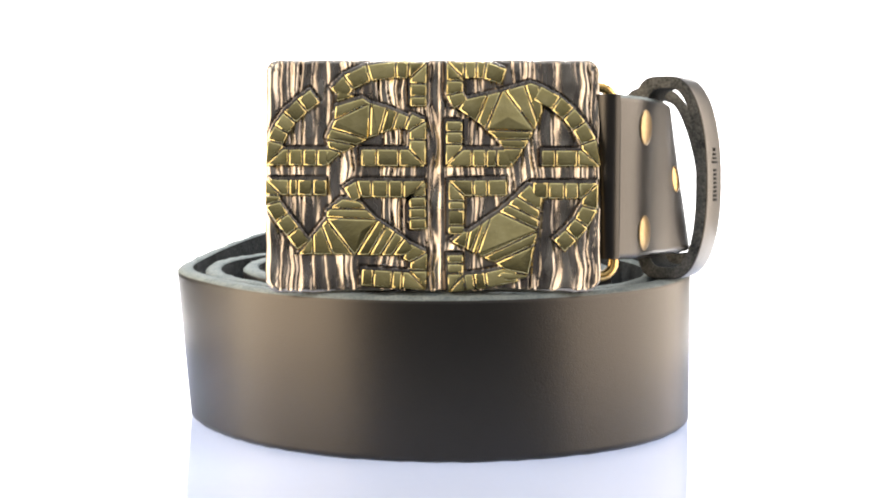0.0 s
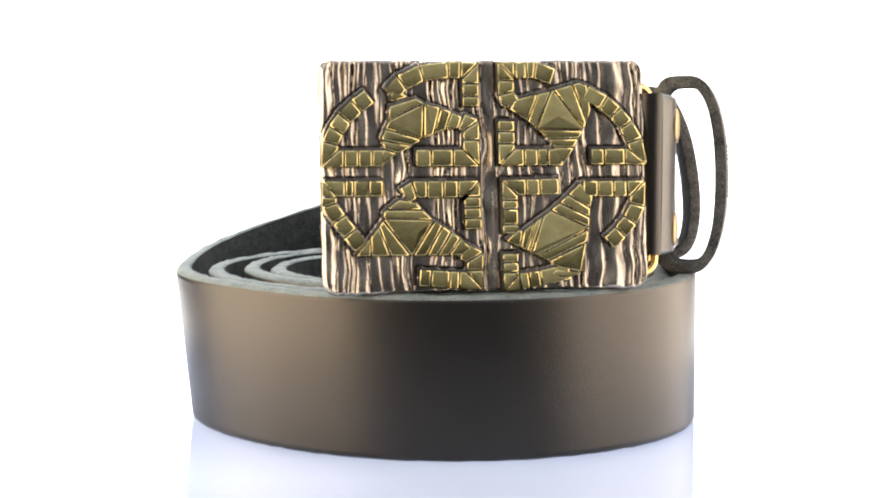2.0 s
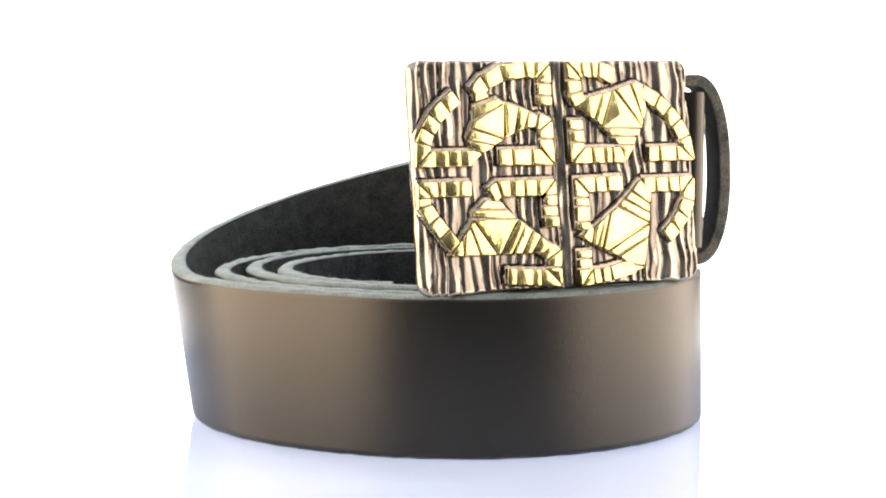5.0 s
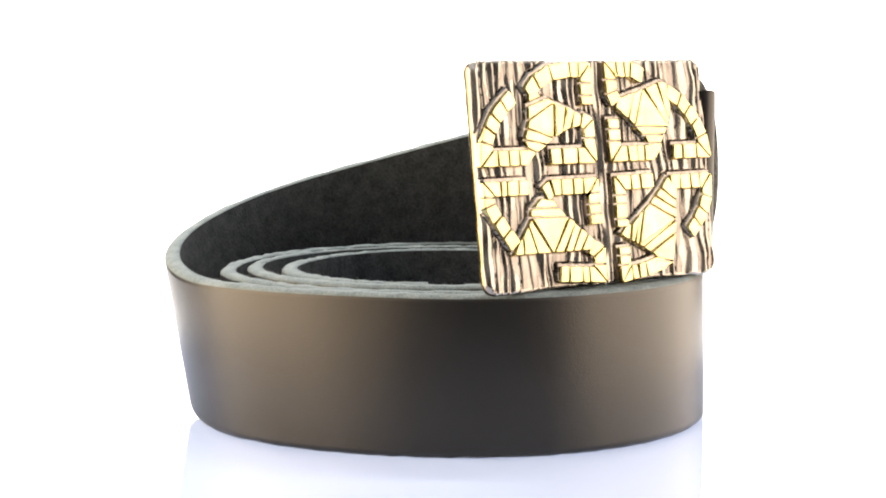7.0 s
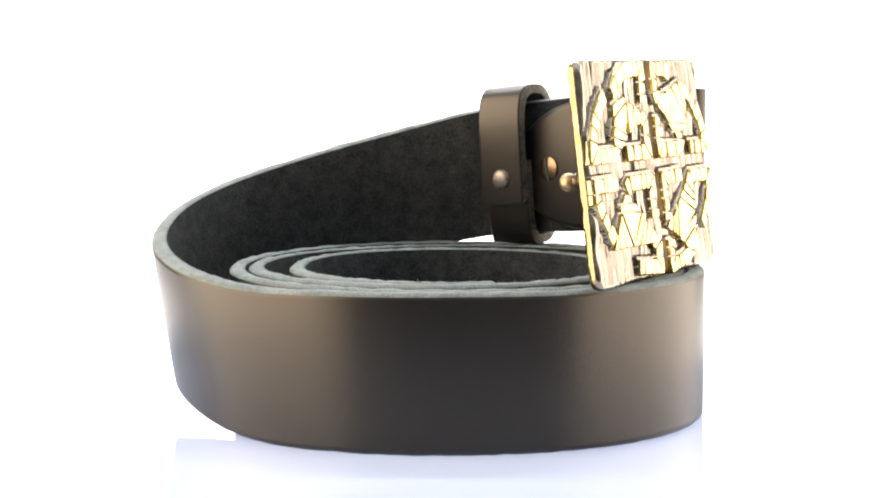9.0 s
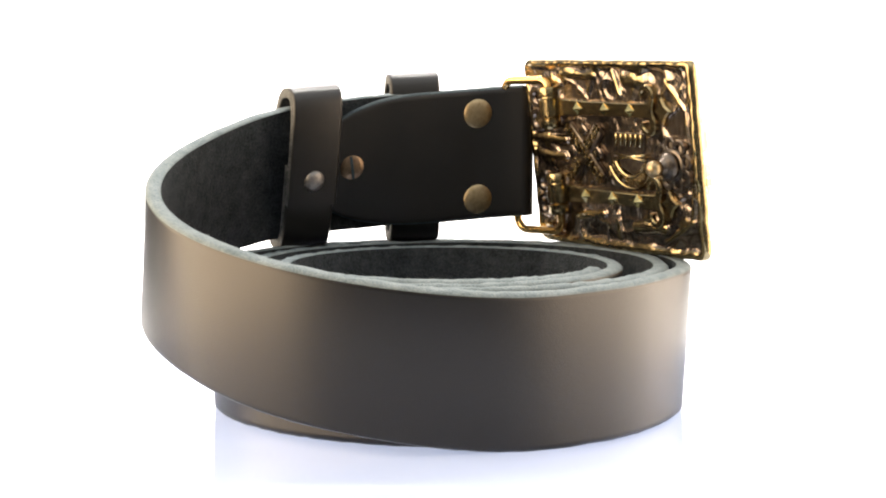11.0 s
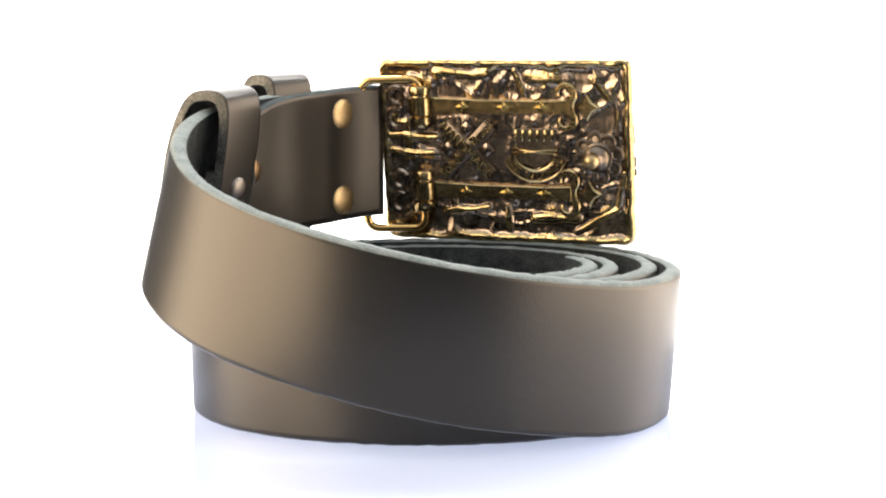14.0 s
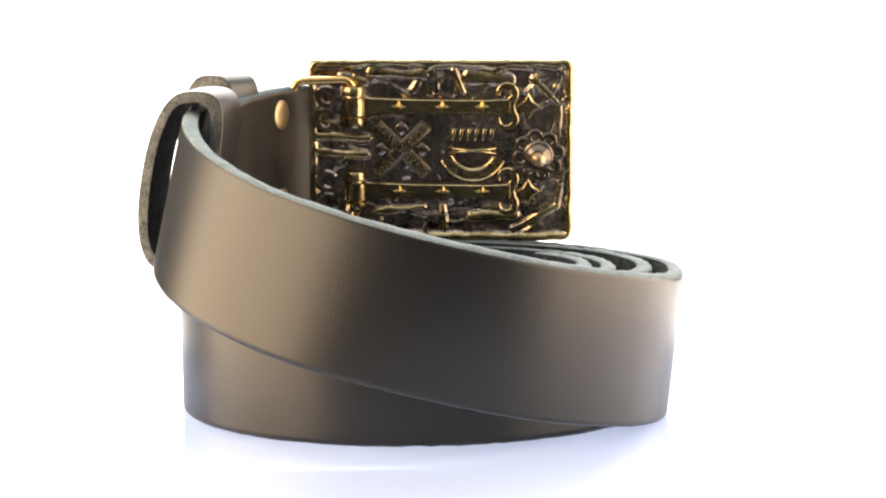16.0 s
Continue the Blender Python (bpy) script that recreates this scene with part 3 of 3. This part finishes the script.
for y in (14.3, -11.7):
    # hinge strap with pyramids and a forked finial
    bm = bmesh.new()
    prism(bm, [(-23.5, y - 3.1), (-21, y - 2.5), (-8, y - 2.0), (14, y - 1.9), (21.5, y - 2.3), (21.5, y + 2.3), (14, y + 1.9), (-8, y + 2.1), (-21, y + 2.6), (-23.5, y + 3.1)], 0.4, 2.6)
    on_back("hinge_strap", bm, OLD_BRASS, "tapered brass hinge strap with a forked end")
    for x in (-12.3, 0.9, 12.9):
        bm = bmesh.new()
        base = [bm.verts.new(Vector((x + dx, y + dy, 2.55)) * 0.001) for dx, dy in ((2.4, 0), (0.7, 0.7), (0, 2.1), (-0.7, 0.7), (-2.4, 0), (-0.7, -0.7), (0, -2.1), (0.7, -0.7))]
        tip = bm.verts.new(Vector((x, y, 4.2)) * 0.001)
        for k in range(8):
            bm.faces.new((base[k], base[(k + 1) % 8], tip))
        bm.faces.new(base[::-1])
        part("pyramid_stud", bm, BRASS, buckle, smooth=False).matrix_basis = BACK
    for s in (1, -1):
        bm = bmesh.new()
        band(bm, [(21.3, y)] + curl(20.3, y + s * 4.0, 2.5, -50 * s, 195 * s), [1.5] + [1.35 - 0.8 * k / 16 for k in range(17)], 0.4, 2.55)
        on_back("scroll", bm, OLD_BRASS, "curled brass finial")
    bm = bmesh.new()
    prism(bm, [(22.9, y), (25.2, y + 1.5), (26.8, y + 4.3), (28.4, y + 1.5), (30.8, y), (28.4, y - 1.5), (26.8, y - 4.3), (25.2, y - 1.5)], 0.4, 2.3, 0.5)
    on_back("diamond", bm, OLD_BRASS, "pointed brass diamond")
    # barrel that holds the wire loop, with its plate
    bm = bmesh.new()
    prism(bm, [(-28.2, y - 5.6), (-22.6, y - 5.2), (-22.6, y + 5.2), (-28.2, y + 5.6)], 0.2, 1.7, 0.5)
    on_back("barrel_plate", bm, PATINA)
    bm = bmesh.new()
    m = pose(-0.0259, (y - 6.0) * 0.001, 0.0026, 90, 0, 0)
    turned(bm, m, [(0.0022, 0.0004), (0.0031, 0.0002), (0.0035, -0.0006), (0.0034, -0.0026), (0.0028, -0.0029), (0.0029, -0.0032), (0.0036, -0.0036),
                   (0.0036, -0.0086), (0.0029, -0.0090), (0.0028, -0.0093), (0.0034, -0.0097), (0.0035, -0.0116), (0.0031, -0.0122), (0.0022, -0.0124)], 14)
    on_back("barrel", bm, OLD_BRASS, "banded brass hinge barrel")
    for cx, cy, r, a0, a1 in ((-34.6, y - 4.2, 2.9, 60, 330), (-34.2, y + 2.8, 2.5, 300, 30)):
        bm = bmesh.new()
        band(bm, curl(cx, cy, r, a0, a1), [1.5 - 0.6 * abs(k - 8) / 8 for k in range(17)], 0.2, 2.0, 0.6)
        on_back("scroll", bm, PATINA, "curled finial of darkened brass")


def letters(text, size, m, mat, parent, depth=0.5, spread=1.0):
    """Raised lettering as one mesh, centred on m (metres)."""
    cu = bpy.data.curves.new("lettering", "FONT")
    cu.body, cu.size, cu.extrude, cu.align_x, cu.align_y = text, size * 0.001, depth * 0.001, "CENTER", "CENTER"
    cu.space_character = spread
    cu.resolution_u, cu.bevel_depth = 2, 0.00006
    tmp = bpy.data.objects.new("lettering", cu)
    scene.collection.objects.link(tmp)
    bpy.context.view_layer.update()
    dg = bpy.context.evaluated_depsgraph_get()
    dg.update()
    me = bpy.data.meshes.new_from_object(tmp.evaluated_get(dg))
    bpy.data.objects.remove(tmp)
    me.materials.clear()
    me.materials.append(mat)
    ob = new("lettering", me)
    ob.parent = parent
    ob.matrix_basis = m
    return ob


# crossed bars with lettering; dark bar colour stands in for shading round the letters
CX, CY = -11.6, 1.0
for q in (45, -45):
    bm = bmesh.new()
    c, s = math.cos(radians(q)), math.sin(radians(q))
    prism(bm, [(CX + c * u - s * v, CY + s * u + c * v) for u, v in ((-10.5, -2.1), (10.5, -2.1), (10.5, 2.1), (-10.5, 2.1))], 0.4, 2.1 + q * 0.002)
    on_back("crossed_bar", bm, DARK_BRASS, "brass bar with raised lettering, coloured darker than its letters")
for x, y in ((CX - 6.2, CY), (CX + 6.2, CY), (CX, CY + 6.4)):
    bm = bmesh.new()
    prism(bm, [(x + dx, y + dy) for dx, dy in ((2.5, 0), (0, 2.5), (-2.5, 0), (0, -2.5))], 0.4, 2.0)
    on_back("diamond", bm, PATINA, "small darkened brass diamond")
letters("HANDMADE", 3.9, BACK @ pose(CX * 0.001, CY * 0.001, 0.0025, 0, 0, -45), OLD_BRASS, buckle)
letters("Solid", 4.2, BACK @ pose((CX - 5.2) * 0.001, (CY - 5.2) * 0.001, 0.0026, 0, 0, 45), OLD_BRASS, buckle)
letters("Brass", 4.2, BACK @ pose((CX + 5.2) * 0.001, (CY + 5.2) * 0.001, 0.0026, 0, 0, 45), OLD_BRASS, buckle)

# maker's badge: plain bars for the name, crossed rods, a scroll of lettering below
EX, EY = 10.0, 1.0
bm = bmesh.new()
prism(bm, [(EX - 7, EY + 6.5), (EX - 5, EY - 3.2), (EX, EY - 5.4), (EX + 5, EY - 3.2), (EX + 7, EY + 6.5)], 0.4, 1.5)
# darker ground painted in to set off the raised marks
on_back("badge", bm, DARK_BRASS, "brass maker's badge, coloured darker than its marks")
for k in range(6):
    bm = bmesh.new()
    x = EX - 5.8 + k * 2.3
    prism(bm, [(x - 0.8, EY + 2.8), (x + 0.1, EY + 2.8), (x + 0.9, EY + 6.4), (x - 0.2, EY + 6.4)], 1.2, 2.2, 0.15)
    on_back("name_bar", bm, OLD_BRASS)
for q in (6, -6):
    bm = bmesh.new()
    c, s = math.cos(radians(q)), math.sin(radians(q))
    tube(bm, [Vector((EX - 7.2 * c, EY - 0.3 - 7.2 * s, 1.9)) * 0.001, Vector((EX + 7.2 * c, EY - 0.3 + 7.2 * s, 1.9)) * 0.001], 0.00045, 8)
    on_back("crossed_rod", bm, OLD_BRASS)
for r, wire in ((7.3, 0.00055), (10.6, 0.0004)):
    bm = bmesh.new()
    tube(bm, arc(EX, EY + 1.2, r, 205, 335, 1.8, 22), wire, 8)
    on_back("badge_rim", bm, OLD_BRASS)
text = "MADE IN UKRAINE"
for k, ch in enumerate(text):
    if ch != " ":
        q = radians(208 + (332 - 208) * k / (len(text) - 1))
        letters(ch, 3.0, BACK @ pose((EX + 8.9 * math.cos(q)) * 0.001, (EY + 1.2 + 8.9 * math.sin(q)) * 0.001, 0.0019, 0, 0, math.degrees(q) + 90), OLD_BRASS, buckle)

# hook knob on its flower
KX, KY = 29.9, -0.6
bm = bmesh.new()
turned(bm, pose(KX * 0.001, KY * 0.001, 0), [(0.0072, 0.0005), (0.0072, 0.0013), (0.0066, 0.0016), (0.0002, 0.0016)], 32)
on_back("flower_disc", bm, DARK_BRASS, "dark disc under the petals")
for k in range(8):
    q = 45 * k + 10
    bm = bmesh.new()
    band(bm, curl(KX + 5.6 * math.cos(radians(q)), KY + 5.6 * math.sin(radians(q)), 1.75, q - 150, q + 150, 14), [0.55 + 0.15 * math.sin(math.pi * n / 14) for n in range(15)], 0.8, 2.3, 0.3)
    on_back("petal", bm, DARK_BRASS)
bm = bmesh.new()
turned(bm, pose(KX * 0.001, KY * 0.001, 0), [(0.0046, 0.0005), (0.0047, 0.0020), (0.0043, 0.0025), (0.0037, 0.0027), (0.0040, 0.0032), (0.0041, 0.0042), (0.0036, 0.0050), (0.0027, 0.0057), (0.0021, 0.0064),
                                              (0.0019, 0.0070)], 28)
on_back("hook_knob", bm, DARK_BRASS, "stepped bronze hook knob")
bm = bmesh.new()
turned(bm, pose(KX * 0.001, KY * 0.001, 0.0088), [(0.00235 * math.cos(radians(q)), 0.00235 * math.sin(radians(q))) for q in range(-60, 90, 10)], 24)
on_back("knob_ball", bm, ANTIQUE, "polished ball tip of the hook knob")

# wire loop through the barrels and the leather fold
bm = bmesh.new()
x0, x1, y0, y1, r = -43.6, -25.9, -23.4, 22.6, 3.4
def wire_z(x):
    return 0.0026 + 0.0039 * (x + 0.0259) / -0.0177


pts = [(x1 * 0.001, 0.011, wire_z(x1 * 0.001))]
for cx, cy, a0 in ((x1 - r, y1 - r, 0), (x0 + r, y1 - r, 90), (x0 + r, y0 + r, 180), (x1 - r, y0 + r, 270)):
    pts += [(v.x, v.y, wire_z(v.x)) for v in arc(cx, cy, r, a0, a0 + 90, 0, 6)]
pts.append((x1 * 0.001, -0.009, wire_z(x1 * 0.001)))
tube(bm, pts, 0.00128, 12)
on_back("wire_loop", bm, GILT, "bent golden wire loop joining buckle and strap")


def motions():
    walk(belt, [(t, pose(0, 0, 0, 0, 0, a)) for t, a in TURN])


motions()
